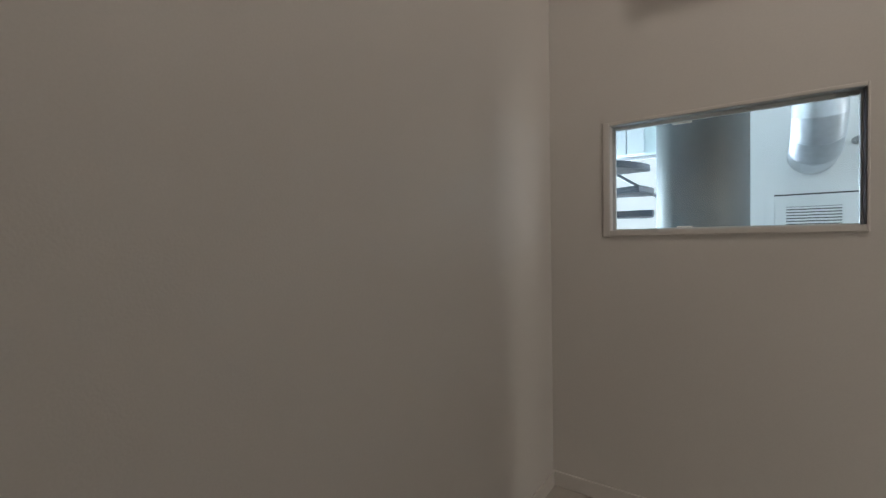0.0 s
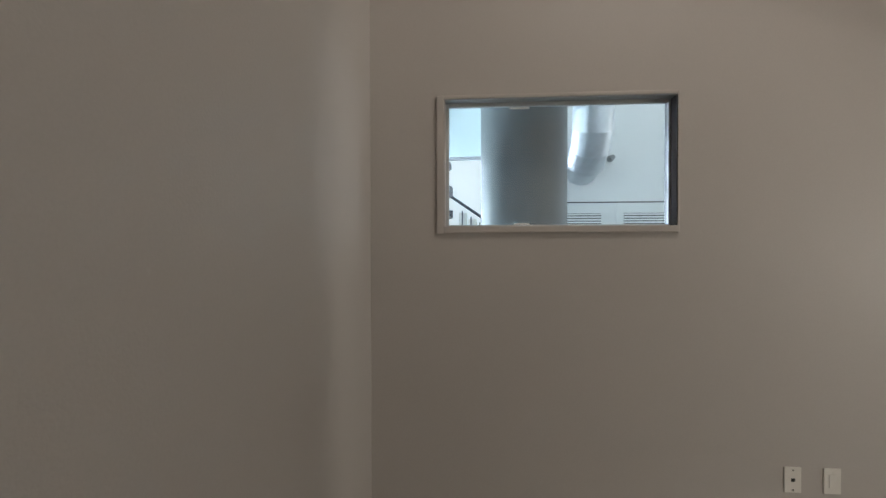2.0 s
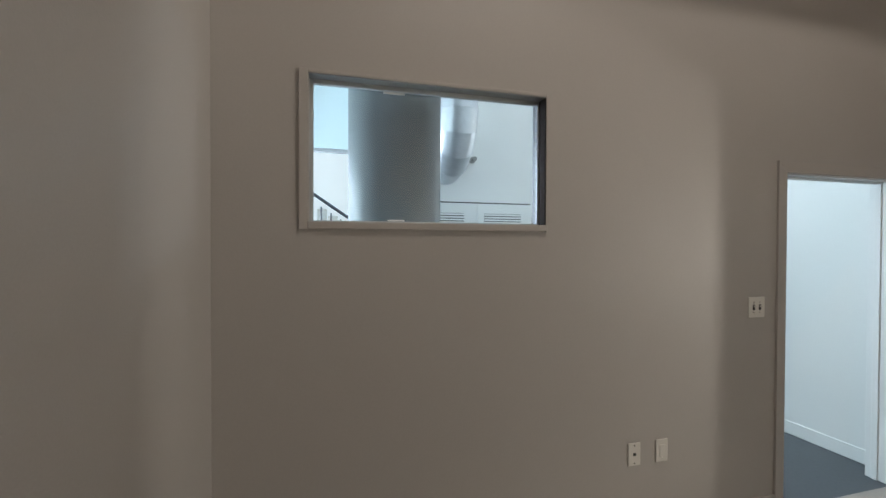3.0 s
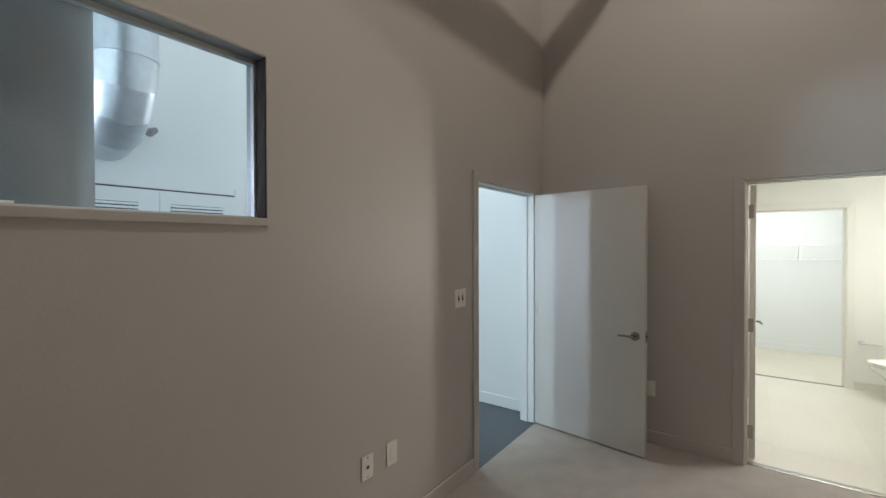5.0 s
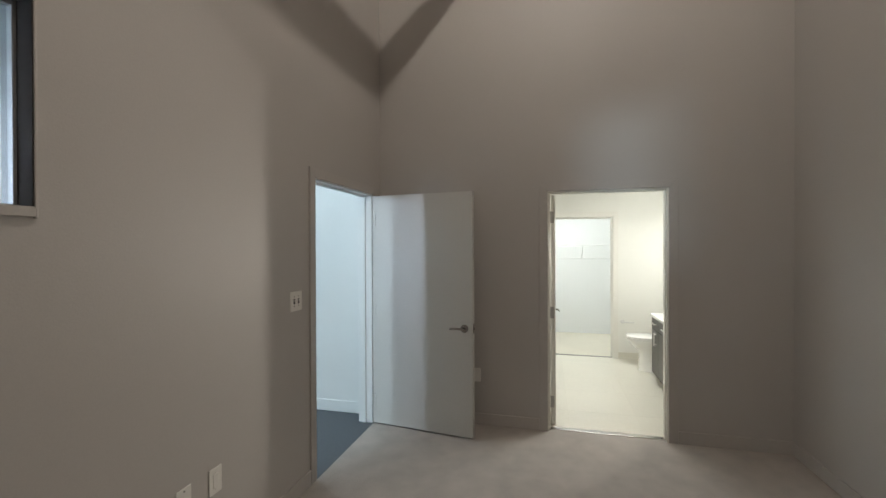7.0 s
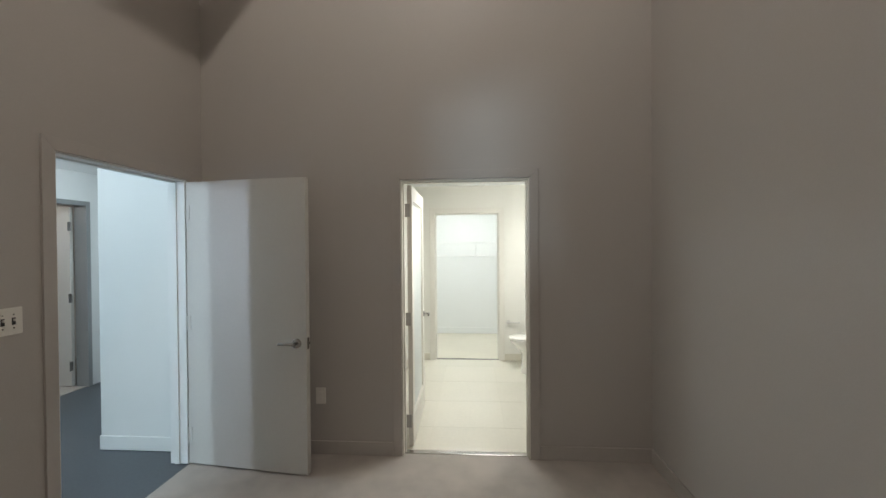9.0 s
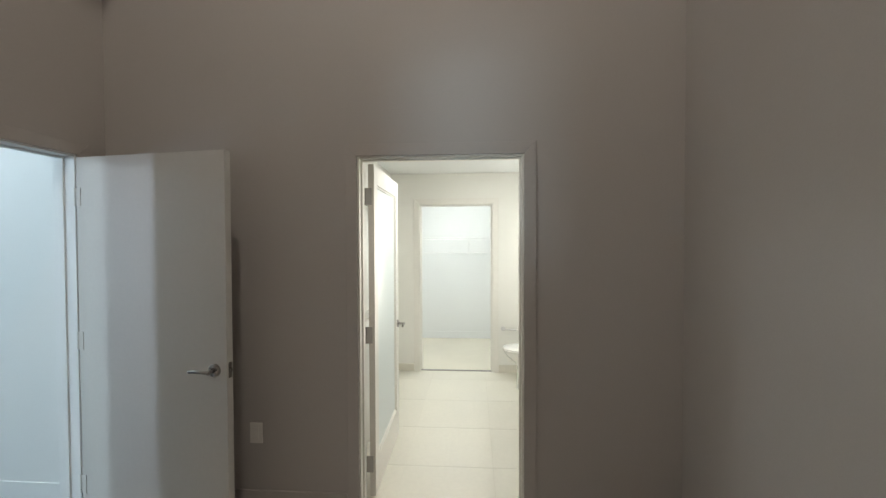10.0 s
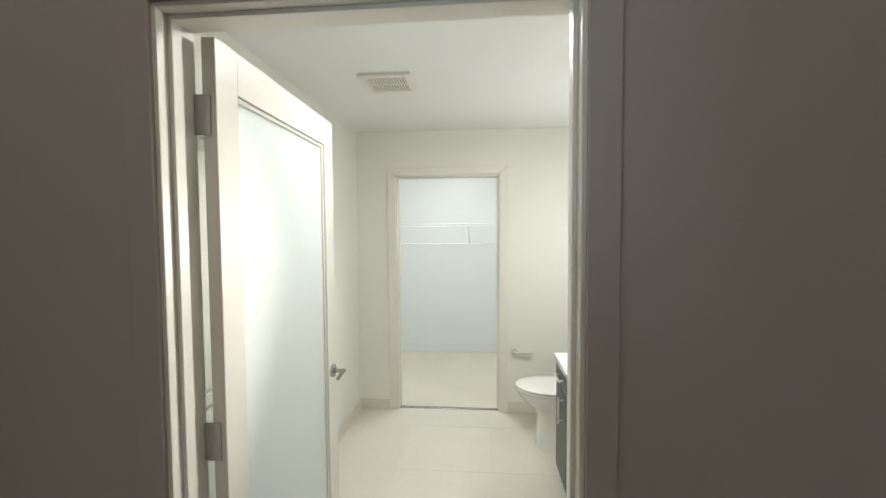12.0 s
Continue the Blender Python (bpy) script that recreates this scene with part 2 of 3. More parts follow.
def jamb(axis, f0, f1, a, b, h, material, label, stop_at, t=0.012):
    """Lining of a doorway with a stop bead."""
    th = thing("door_jamb", label, "door frame", kind="structure")
    s0, s1 = stop_at, stop_at + 0.035
    rows = [("jamb_side", (a, a + t, f0, f1, 0, h)), ("jamb_side", (b - t, b, f0, f1, 0, h)), ("jamb_head", (a + t, b - t, f0, f1, h - t, h)),
            ("stop_bead", (a + t, a + t + .011, s0, s1, 0, h - t)), ("stop_bead", (b - t - .011, b - t, s0, s1, 0, h - t)),
            ("stop_bead", (a + t + .011, b - t - .011, s0, s1, h - t - .011, h - t))]
    for name, (u0, u1, v0, v1, z0, z1) in rows:
        part(name, boxes((u0, u1, v0, v1, z0, z1) if axis == "x" else (v0, v1, u0, u1, z0, z1), bevel=0.002), material, th)
    return th


jamb("x", NY - .004, NB + .008, AX0, AX1, DOORH, WHITE, "painted lining of the hall doorway", NY + .055)
jamb("y", EX - .004, EB + .004, BY0, BY1, DOORH, WHITE_TRIM, "white painted lining of the bathroom doorway", EX + .03)


def lever(parent, x, z, side, toward, material=NICKEL):
    """A lever handle on a leaf that lies along local x; side: +1 or -1 in y."""
    y = 0.0
    bm = B()
    rod(bm, (x, y, z), (x, side * .011, z), .033, sides=28)
    rod(bm, (x, side * .011, z), (x, side * .014, z), .033, .027, sides=28)
    rose = part("handle_rose", bm, material, parent, "round brushed metal rose", smooth=True)
    bm = B()
    rod(bm, (x, side * .012, z), (x, side * .055, z), .0105)
    loops = []
    for i in range(9):
        f = i / 8
        px, pz = x + toward * (0.118 * f - .008), z + .004 * math.sin(f * 3.1)
        py = side * (.052 + .007 * math.sin(f * 2.4))
        loops.append([(px, py + .0065 * (1 - .3 * f) * math.cos(a), pz + .0105 * (1 - .25 * f) * math.sin(a)) for a in [2 * math.pi * k / 12 for k in range(12)]])
    rings(bm, loops)
    part("lever", bm, material, rose, smooth=True)
    return rose


def hinge(parent, z, m, material=NICKEL, b=0.036):
    """A butt hinge whose pin stands at local origin of m."""
    bm = B()
    box(bm, 0, .034, -.0015, .0015, z - .05, z + .05, m=m)
    box(bm, -.0015, .0015, 0, b, z - .05, z + .05, m=m)
    h = part("hinge", bm, material, parent, "metal butt hinge")
    bm = B()
    for k in range(5):
        rod(bm, (0, 0, z - .05 + .02 * k + .001), (0, 0, z - .03 + .02 * k - .001), .0062, sides=12)
    bmesh.ops.transform(bm, matrix=m, verts=bm.verts)
    part("hinge_knuckle", bm, NICKEL if material is HINGE else material, h, smooth=True)
    return h


# bedroom door, swung well into the room
ang = math.degrees(math.atan2(2.770 - 3.697, 3.348 - 3.472))
door = thing("door_1", "plain white flush door with lever handle, standing open", "door", pose(3.472, 3.697, 0, 0, 0, ang), kind="structure")
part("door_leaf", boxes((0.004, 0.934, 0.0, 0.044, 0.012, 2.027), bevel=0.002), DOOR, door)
r = lever(door, 0.864, 0.905, -1, -1)
part("latch_plate", boxes((0.9335, 0.9355, .010, .034, .865, .945)), NICKEL, door, "small metal latch plate")
bm = B()
rod(bm, (.934, .022, .905), (.944, .022, .905), .009)
part("latch_bolt", bm, NICKEL, door)
for z in (0.22, 1.02, 1.81):
    hinge(door, z, pose(0, -.003, 0, 0, 0, 0), DOOR)

# bathroom door with its frosted panel, opened into the bathroom
ang = 1.0
bdoor = thing("door_2", "white framed door with a frosted glass panel, standing open", "door", pose(3.795, 2.150, 0, 0, 0, ang), kind="structure")
L, T, ST = 0.885, 0.036, 0.105
for nm, rr in (("stile", (0.004, ST, -T, 0, .012, 2.022)), ("stile", (L - ST, L, -T, 0, .012, 2.022)),
               ("top_rail", (ST, L - ST, -T, 0, 2.022 - .115, 2.022)), ("bottom_rail", (ST, L - ST, -T, 0, .012, .225))):
    part(nm, boxes(rr, bevel=0.002), WHITE_TRIM, bdoor)
for nm, rr in (("glazing_bead", (ST, ST + .014, -T + .007, -.007, .225, 1.907)), ("glazing_bead", (L - ST - .014, L - ST, -T + .007, -.007, .225, 1.907)),
               ("glazing_bead", (ST + .014, L - ST - .014, -T + .007, -.007, 1.893, 1.907)), ("glazing_bead", (ST + .014, L - ST - .014, -T + .007, -.007, .225, .239))):
    part(nm, boxes(rr, bevel=0.003), WHITE_TRIM, bdoor)
pane = part("glass_panel", boxes((ST + .010, L - ST - .010, -T / 2 - .004, -T / 2 + .004, .235, 1.897)), FROST, bdoor, "frosted glass panel")
pane.visible_shadow = False
bm = B()
rod(bm, (L - .06, -T, .905), (L - .06, -T - .011, .905), .028, sides=28)
rose = part("handle_rose", bm, NICKEL, bdoor, "round brushed metal rose", smooth=True)
bm = B()
rod(bm, (L - .06, -T - .01, .905), (L - .06, -T - .055, .905), .009)
rod(bm, (L - .055, -T - .052, .905), (L - .16, -T - .058, .903), .0095, .007)
part("lever", bm, NICKEL, rose, smooth=True)
for z in (0.21, 0.995, 1.83):
    hinge(bdoor, z, pose(.001, .026, 0, 0, 0, 180), HINGE, 0.048)

# ---- high window to the hall ----
win = thing("window_1", "fixed high window in a beige casing looking into the hall", "window", kind="structure")
for nm, rr in (("casing_board", (-.272, GX0, NY - .014, NY - .0005, 1.667, 2.361)), ("casing_board", (GX1, .915, NY - .014, NY - .0005, 1.667, 2.361)),
               ("casing_board", (GX0, GX1, NY - .014, NY - .0005, GZ1, 2.361)), ("window_sill", (GX0, GX1, NY - .018, NY + .054, 1.667 + .004, GZ0 + .003))):
    part(nm, boxes(rr, bevel=0.003), TRIM, win)
# right and top liners carry the reveal's shade in their colour
for rr, mm, lb in (((GX1 - .004, GX1 - .0005, NY - .012, 3.764, GZ0 + .004, GZ1 - .0045), SHADED_LINER, "reveal liner with its shade put into the dark colour"),
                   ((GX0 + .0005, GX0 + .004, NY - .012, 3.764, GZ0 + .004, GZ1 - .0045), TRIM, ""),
                   ((GX0 + .001, GX1 - .001, NY - .012, 3.764, GZ1 - .004, GZ1 - .0005), ALU, "reveal liner with its shade put into the grey colour")):
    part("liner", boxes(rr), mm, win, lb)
# outer liners darken the hall side of the reveal in the same way
part("outer_liner", boxes((GX1 - .004, GX1 - .0005, 3.793, NB + .006, GZ0 + .004, GZ1 - .0045)), ALU, win, "reveal liner with its shade put into the grey colour")
part("outer_liner", boxes((GX0 + .001, GX1 - .0045, 3.793, NB + .006, GZ1 - .004, GZ1 - .0005)), ALU, win, "reveal liner with its shade put into the grey colour")
fy0, fy1 = 3.765, 3.792
for rr in ((GX0, GX0 + .022, fy0, fy1, GZ0 + .003, GZ1), (GX1 - .014, GX1, fy0, fy1, GZ0 + .003, GZ1), (GX0 + .022, GX1 - .014, fy0, fy1, GZ1 - .022, GZ1), (GX0 + .022, GX1 - .014, fy0, fy1, GZ0 + .003, GZ0 + .012)):
    part("window_frame", boxes(rr, bevel=0.003), PALE_ALU, win, "pale grey metal window frame")
pane = part("pane", boxes((GX0 + .02, GX1 - .012, 3.775, 3.781, GZ0 + .010, GZ1 - .02)), GLASS, win, "clear glass pane")
pane.visible_shadow = False
for rr in ((.10, .20, 3.7705, 3.7745, GZ1 - .036, GZ1 - .026), (.12, .20, 3.7705, 3.7745, GZ0 + .013, GZ0 + .020)):
    part("paper_label", boxes(rr, bevel=0.001), TAPE, win, "torn white paper label")

# ---- wall plates ----
def plate(m, w, h, label, kind_of):
    """Built in local x-z, facing -y."""
    th = thing("wall_plate", label, "wall plate", m, group="wall plates")
    part("cover", boxes((-w / 2, w / 2, -.006, -.0003, -h / 2, h / 2), bevel=0.0025), PLASTIC, th)
    if kind_of == "outlet":
        for dz in (-.026, .026):
            o = part("socket", boxes((-.017, .017, -.0085, -.0055, dz - .0145, dz + .0145), bevel=0.002), PLASTIC, th)
            for dx in (-.007, .007):
                part("slot", boxes((dx - .0014, dx + .0014, -.0092, -.008, dz - .002, dz + .008)), DARK_SLOT, o)
        bm = B()
        rod(bm, (0, -.0055, 0), (0, -.0078, 0), .004, sides=10)
        part("screw", bm, NICKEL, th)
    if kind_of == "jack":
        part("jack", boxes((-.009, .009, -.0082, -.0055, -.008, .008), bevel=0.001), DARK_SLOT, th, "dark jack")
        for dz in (-.048, .048):
            bm = B()
            rod(bm, (0, -.0055, dz), (0, -.0075, dz), .004, sides=10)
            part("screw", bm, DARK_SLOT, th)
    if kind_of == "switch":
        for dx in (-.023, .023):
            s = part("switch_frame", boxes((dx - .008, dx + .008, -.0082, -.0055, -.016, .016), bevel=0.001), DARK_SLOT, th, "grey switch surround")
            part("toggle", boxes((dx - .0045, dx + .0045, -.019, -.008, .001, .011), bevel=0.002), PLASTIC, s, "white toggle")
            for dz in (-.03, .03):
                bm = B()
                rod(bm, (dx, -.0055, dz), (dx, -.0075, dz), .0035, sides=10)
                part("screw", bm, NICKEL, th)
    if kind_of == "blank":
        part("insert", boxes((-.0165, .0165, -.0085, -.0055, -.033, .033), bevel=0.0015), PLASTIC, th)
        for dz in (-.04, .04):
            bm = B()
            rod(bm, (0, -.0055, dz), (0, -.0075, dz), .0035, sides=10)
            part("screw", bm, PLASTIC, th)
    return th


plate(pose(1.452, NY, .470), .078, .124, "white wall plate with a small data jack", "jack")
plate(pose(1.632, NY, .470), .078, .124, "plain white blank wall plate low on the wall", "blank")
plate(pose(2.302, NY, 1.238), .124, .122, "white double switch plate beside the doorway", "switch")
plate(pose(EX, 2.797, .437, 0, 0, -90), .076, .122, "plain white blank wall plate beside the open door", "blank")
plate(pose(2.085, SY, .435, 0, 0, 180), .076, .122, "white wall outlet above the baseboard", "outlet")

# ---- roof beam over the bedroom, whose shadow falls on the walls ----
structure("ceiling_beam", boxes((.70, EX, 2.83, 2.87, 3.96, 4.17), bevel=0.004), WALL, "beige painted roof beam spanning to the wall", "beam")

# ---- bathroom shell ----
structure("floor_bathroom", boxes((EX + .06, BX + .06, BS - .1, BN + .1, -0.12, -0.0012)), GROUT, "cream tiled bathroom floor with fine joints", "floor")
structure("ceiling_bathroom", boxes((EB, BX + .12, BS - .1, BN + .1, BTOP, BTOP + .1)), WHITE, "plain white bathroom ceiling", "ceiling")
structure("wall_bathroom_north", boxes((EB, BX, BN, BN + .1, 0, BTOP)), CREAM, "cream painted bathroom wall", "wall")
structure("wall_bathroom_south", boxes((EB, BX, BS - .1, BS, 0, BTOP)), CREAM, "cream painted bathroom wall behind vanity and toilet", "wall")
structure("wall_bathroom_west", boxes((EB, EB + .01, BS, BY0 - .07, 0, BTOP), (EB, EB + .01, BY1 + .07, BN, 0, BTOP), (EB, EB + .01, BY0 - .07, BY1 + .07, DOORH + .07, BTOP)), CREAM, "cream painted bathroom side of the bedroom wall", "wall")
structure("wall_bathroom_east", boxes((BX, BX + .12, BS - .1, CY0, 0, BTOP), (BX, BX + .12, CY1, BN + .1, 0, BTOP), (BX, BX + .12, CY0, CY1, CH, BTOP)), CREAM, "cream painted wall with the closet doorway", "wall")
casing("y", EB, 1, BY0, BY1, DOORH, WHITE_TRIM, "white painted casing on the bathroom side")
casing("y", BX, -1, CY0, CY1, CH, WHITE_TRIM, "white painted casing round the closet doorway")
jamb("y", BX - .004, BX + .124, CY0, CY1, CH, WHITE_TRIM, "white lining of the closet doorway", BX + .05)
baseboard(EB + .09, BX - .0135, BN - .013, BN - .0005, TILE, .09)
baseboard(BX - .013, BX - .0005, CY1 + .067, BN, TILE, .09)
baseboard(BX - .013, BX - .0005, BS, CY0 - .067, TILE, .09)
structure("threshold", boxes((EX + .03, EX + .085, BY0 + .013, BY1 - .013, -.004, .006), bevel=0.003), NICKEL, "thin metal strip between carpet and tiles", "threshold")
structure("threshold_closet", boxes((BX + .02, BX + .06, CY0 + .013, CY1 - .013, -.004, .006), bevel=0.003), NICKEL, "thin metal strip at the closet doorway", "threshold")

# closet
structure("floor_closet", boxes((BX + .06, CX + .1, .6, 3.2, -0.12, 0.0)), CLOSET_FLOOR, "light carpet on the closet floor", "floor")
structure("wall_closet_back", boxes((CX, CX + .1, .6, 3.2, 0, BTOP)), WHITE, "plain white closet wall", "wall")
structure("wall_closet_north", boxes((BX + .12, CX, 3.1, 3.2, 0, BTOP)), WHITE, "plain white closet wall", "wall")
structure("wall_closet_south", boxes((BX + .12, CX, .6, .7, 0, BTOP)), WHITE, "plain white closet wall", "wall")
structure("wall_closet_front", boxes((BX + .12, BX + .13, .7, CY0 - .02, 0, BTOP), (BX + .12, BX + .13, CY1 + .02, 3.1, 0, BTOP)), WHITE, "plain white closet wall beside its doorway", "wall")
structure("ceiling_closet", boxes((BX + .12, CX + .1, .6, 3.2, BTOP, BTOP + .1)), WHITE, "plain white closet ceiling", "ceiling")
baseboard(CX - .010, CX - .0005, .7, 3.1, WHITE, .11)
shelf = thing("wire_shelf", "white coated wire shelf with a hanging rail", "shelf")
sx0, sx1, sz = CX - .31, CX - .003, 1.60
for x, z, rr in ((sx0, sz, .004), (sx0, sz - .03, .004), (sx1 - .004, sz, .004), ((sx0 + sx1) / 2, sz - .005, .003)):
    bm = B()
    rod(bm, (x, .702, z), (x, 3.098, z), rr, sides=8)
    part("long_wire", bm, WIRE, shelf)
bm = B()
rod(bm, (sx0 + .03, .702, sz - .235), (sx0 + .03, 3.098, sz - .235), .006, sides=12)
part("hanging_rail", bm, WIRE, shelf)
bm = B()
for i in range(66):
    y = .71 + i * .036
    rod(bm, (sx0, y, sz), (sx1, y, sz), .0013, sides=5)
    rod(bm, (sx0, y, sz), (sx0, y, sz - .03), .0013, sides=5)
tagged(part("cross_wire", bm, WIRE, shelf), kind="stuff")
for y in (1.05, 1.60, 2.75):
    bm = B()
    rod(bm, (sx0 + .01, y, sz - .01), (sx0 + .03, y, sz - .25), .006, sides=8)
    rod(bm, (sx0 + .02, y, sz - .02), (sx1, y, sz - .27), .005, sides=8)
    part("bracket", bm, WIRE, shelf)

# ---- bathroom things ----
vent = thing("ceiling_vent", "white square slotted exhaust grille in the ceiling", "vent", pose(5.130, 1.960, BTOP))
part("backing", boxes((-.11, .11, -.11, .11, -.004, -.001)), DARK_SLOT, vent)
for rr in ((-.142, .142, -.142, -.105, -.018, -.0005), (-.142, .142, .105, .142, -.018, -.0005), (-.142, -.105, -.105, .105, -.018, -.0005), (.105, .142, -.105, .105, -.018, -.0005)):
    part("vent_frame", boxes(rr, bevel=0.004), PLASTIC, vent)
part("mid_bar", boxes((-.004, .004, -.105, .105, -.0175, -.0125)), PLASTIC, vent)
for i in range(14):
    y = -.098 + i * .0151
    part("slat", boxes((-.105, .105, y - .0045, y + .0045, -.0165, -.0125)), PLASTIC, vent)

tp = thing("toilet_paper_holder", "chrome open bar toilet paper holder, empty, on the wall", "paper holder")
bm = B()
rod(bm, (BX - .0005, 1.178, .520), (BX - .012, 1.178, .520), .026, sides=24)
part("rose", bm, SATIN, tp, smooth=True)
bm = B()
rod(bm, (BX - .01, 1.178, .520), (BX - .06, 1.178, .520), .009)
rod(bm, (BX - .055, 1.187, .520), (BX - .055, 1.040, .518), .009)
rod(bm, (BX - .055, 1.040, .518), (BX - .055, 1.033, .518), .012)
part("bar", bm, SATIN, tp, smooth=True)

TX = 5.80
toilet = thing("toilet", "white porcelain toilet with closed lid beside the vanity", "toilet", pose(TX, -0.035, 0) @ Matrix.Diagonal((1, 1, 0.93, 1)))
bm = B()
prof = [(0.0, .125, .27, .84), (.03, .120, .265, .84), (.17, .117, .255, .845), (.25, .127, .25, .85), (.31, .152, .255, .885), (.365, .178, .268, .937), (.405, .184, .278, .955), (.43, .184, .28, .96)]
rings(bm, [oval(0, cy, z, rx, ry, power=2.3) for z, rx, ry, cy in prof])
part("bowl", bm, PORCELAIN, toilet, smooth=True)
bm = B()
rings(bm, [oval(0, .965, z, rx, ry, power=2.2, flat=.74) for z, rx, ry in ((.432, .183, .278), (.437, .188, .284), (.445, .188, .284), (.449, .184, .280))])
part("seat", bm, PORCELAIN, toilet, smooth=True)
bm = B()
rings(bm, [oval(0, .965, z, rx, ry, power=2.2, flat=.74) for z, rx, ry in ((.454, .184, .280), (.458, .189, .285), (.466, .187, .283), (.474, .16, .255), (.477, .10, .20))])
part("lid", bm, PORCELAIN, toilet, smooth=True)
part("tank", boxes((-.20, .20, .495, .70, .425, .79), bevel=0.025), PORCELAIN, toilet, smooth=True)
part("tank_lid", boxes((-.21, .21, .488, .712, .792, .825), bevel=0.010), PORCELAIN, toilet, smooth=True)
bm = B()
rod(bm, (-.14, .697, .74), (-.14, .725, .74), .012)
rod(bm, (-.14, .722, .74), (-.07, .728, .735), .006)
part("flush_lever", bm, NICKEL, toilet, smooth=True)

# cabinet shape in place of the white panelled door behind the open leaf
lc = thing("panel_door_stand_in", "white tall cabinet standing in for a panelled door behind the bathroom door", "cabinet")
part("body", boxes((3.98, 4.56, BN - .16, BN - .002, 0, 1.83)), WHITE_TRIM, lc)
part("top_moulding", boxes((3.96, 4.58, BN - .185, BN - .002, 1.831, 1.87), bevel=0.008), WHITE_TRIM, lc)
for z0, z1 in ((.08, .965), (.985, 1.025), (1.045, 1.79)):
    part("cabinet_door", boxes((4.0, 4.54, BN - .178, BN - .161, z0, z1), bevel=0.003), WHITE_TRIM, lc)

VX0, VX1, VF = 3.90, 5.366, 1.004
van = thing("vanity_cabinet", "dark stained bathroom vanity cabinet with bar pulls", "cabinet")
part("body", boxes((VX0, VX1, BS + .002, VF - .02, .10, .753)), ESPRESSO, van)
part("gap_shadow_strip", boxes((VX0 + .004, VX1 - .004, VF - .0199, VF - .0197, .617, .623)), DARK_SLOT, van)
part("toe_kick", boxes((VX0 + .01, VX1 - .01, BS + .01, VF - .08, 0.0, .10)), ESPRESSO, van)


def pull(parent, x0, z0, x1, z1):
    bm = B()
    rod(bm, (x0, VF + .024, z0), (x1, VF + .024, z1), .006, sides=12)
    dx, dz = x1 - x0, z1 - z0
    for f in (.12, .88):
        rod(bm, (x0 + dx * f, VF, z0 + dz * f), (x0 + dx * f, VF + .024, z0 + dz * f), .005, sides=10)
    part("pull", bm, SATIN, parent, "brushed metal bar pull", smooth=True)


cols = [(VX0 + .003, 4.47), (4.474, 5.058), (5.062, VX1 - .003)]
for a, b in cols:
    d = part("drawer_front", boxes((a, b, VF - .0195, VF, .624, .748), bevel=0.002), ESPRESSO, van)
    pull(d, (a + b) / 2 - .075, .690, (a + b) / 2 + .075, .690)
for i, (a, b) in enumerate(cols):
    d = part("cabinet_door", boxes((a, b, VF - .0195, VF, .108, .616), bevel=0.002), ESPRESSO, van)
    x = a + .09
    pull(d, x, .45, x, .60)
ct = thing("countertop", "white stone vanity countertop", "countertop")
part("slab", boxes((EB + .012, VX1 + .012, BS + .002, VF + .012, .755, .787), bevel=0.003), QUARTZ, ct)
part("backsplash", boxes((EB + .012, VX1 + .012, BS + .002, BS + .022, .7875, .885), bevel=0.003), QUARTZ, ct)

# ---- hall ----
HY = 5.62
structure("floor_hall", boxes((-3.6, 3.8, NY - .012, 7.0, -.12, -.002), (3.8, 6.2, NB + .66, 7.9, -.12, -.002)), CONCRETE, "dark blue-grey smooth concrete hall floor", "floor")
structure("ceiling_hall", boxes((-3.6, 3.65, NB, 7.0, TOP, TOP + .15)), WHITE, "high white hall ceiling", "ceiling")
structure("wall_hall_side", boxes((3.65, 3.80, NB, 4.53, 0, TOP)), WHITE, "short white wall beside the bedroom door", "wall")
hb = boxes((3.641, 3.6495, NB + .014, 4.53, 0, .11), (3.641, 3.80, 4.5305, 4.539, 0, .11), bevel=0.004)
structure("baseboard_hall", hb, WHITE, "white painted baseboard round the wall end", "baseboard")
structure("wall_hall_south", boxes((WX - 3.0, WX - .15, NY, NB, 0, TOP)), WHITE, "white hall wall", "wall")
skin = [(WX - .15, GX0, 0, TOP), (GX0, GX1, 0, GZ0), (GX0, GX1, GZ1, TOP), (GX1, AX0, 0, TOP), (AX0, AX1, DOORH, TOP), (AX1, 3.65, 0, TOP)]
structure("wall_hall_face", boxes(*[(a, b, NB, NB + .006, z0, z1) for a, b, z0, z1 in skin]), WHITE, "white painted hall side of the bedroom wall", "wall")
# far side: closet front, then a doorway to another room
FX0, FX1 = 4.22, 5.045
structure("wall_hall_north", boxes((.45, 3.2, HY, HY + .14, 0, TOP), (3.2, 3.34, HY, 5.98, 0, TOP), (3.34, FX0, 5.98, 6.10, 0, TOP), (FX1, 6.2, 5.98, 6.10, 0, TOP), (FX0, FX1, 5.98, 6.10, 2.035, TOP)), WHITE, "pale hall wall with louvred doors and a far doorway", "wall")
structure("wall_hall_return", boxes((.45, .57, HY + .14, 6.75, 0, TOP)), WHITE, "pale hall wall end beside the tall window", "wall")
structure("wall_hall_corner", boxes((3.80, 6.2, NB + .51, 4.53, 0, 2.45), (6.08, 6.2, 4.53, 5.98, 0, 2.45)), WHITE, "white wall of the side passage", "wall")
structure("ceiling_passage", boxes((3.65, 6.2, NB, 6.1, 2.40, 2.5)), WHITE, "low white ceiling of the side passage", "ceiling")
# far room
structure("floor_far_room", boxes((3.4, 6.2, 6.0, 8.1, -.05, .003)), CARPET, "beige carpet in the far room", "floor")
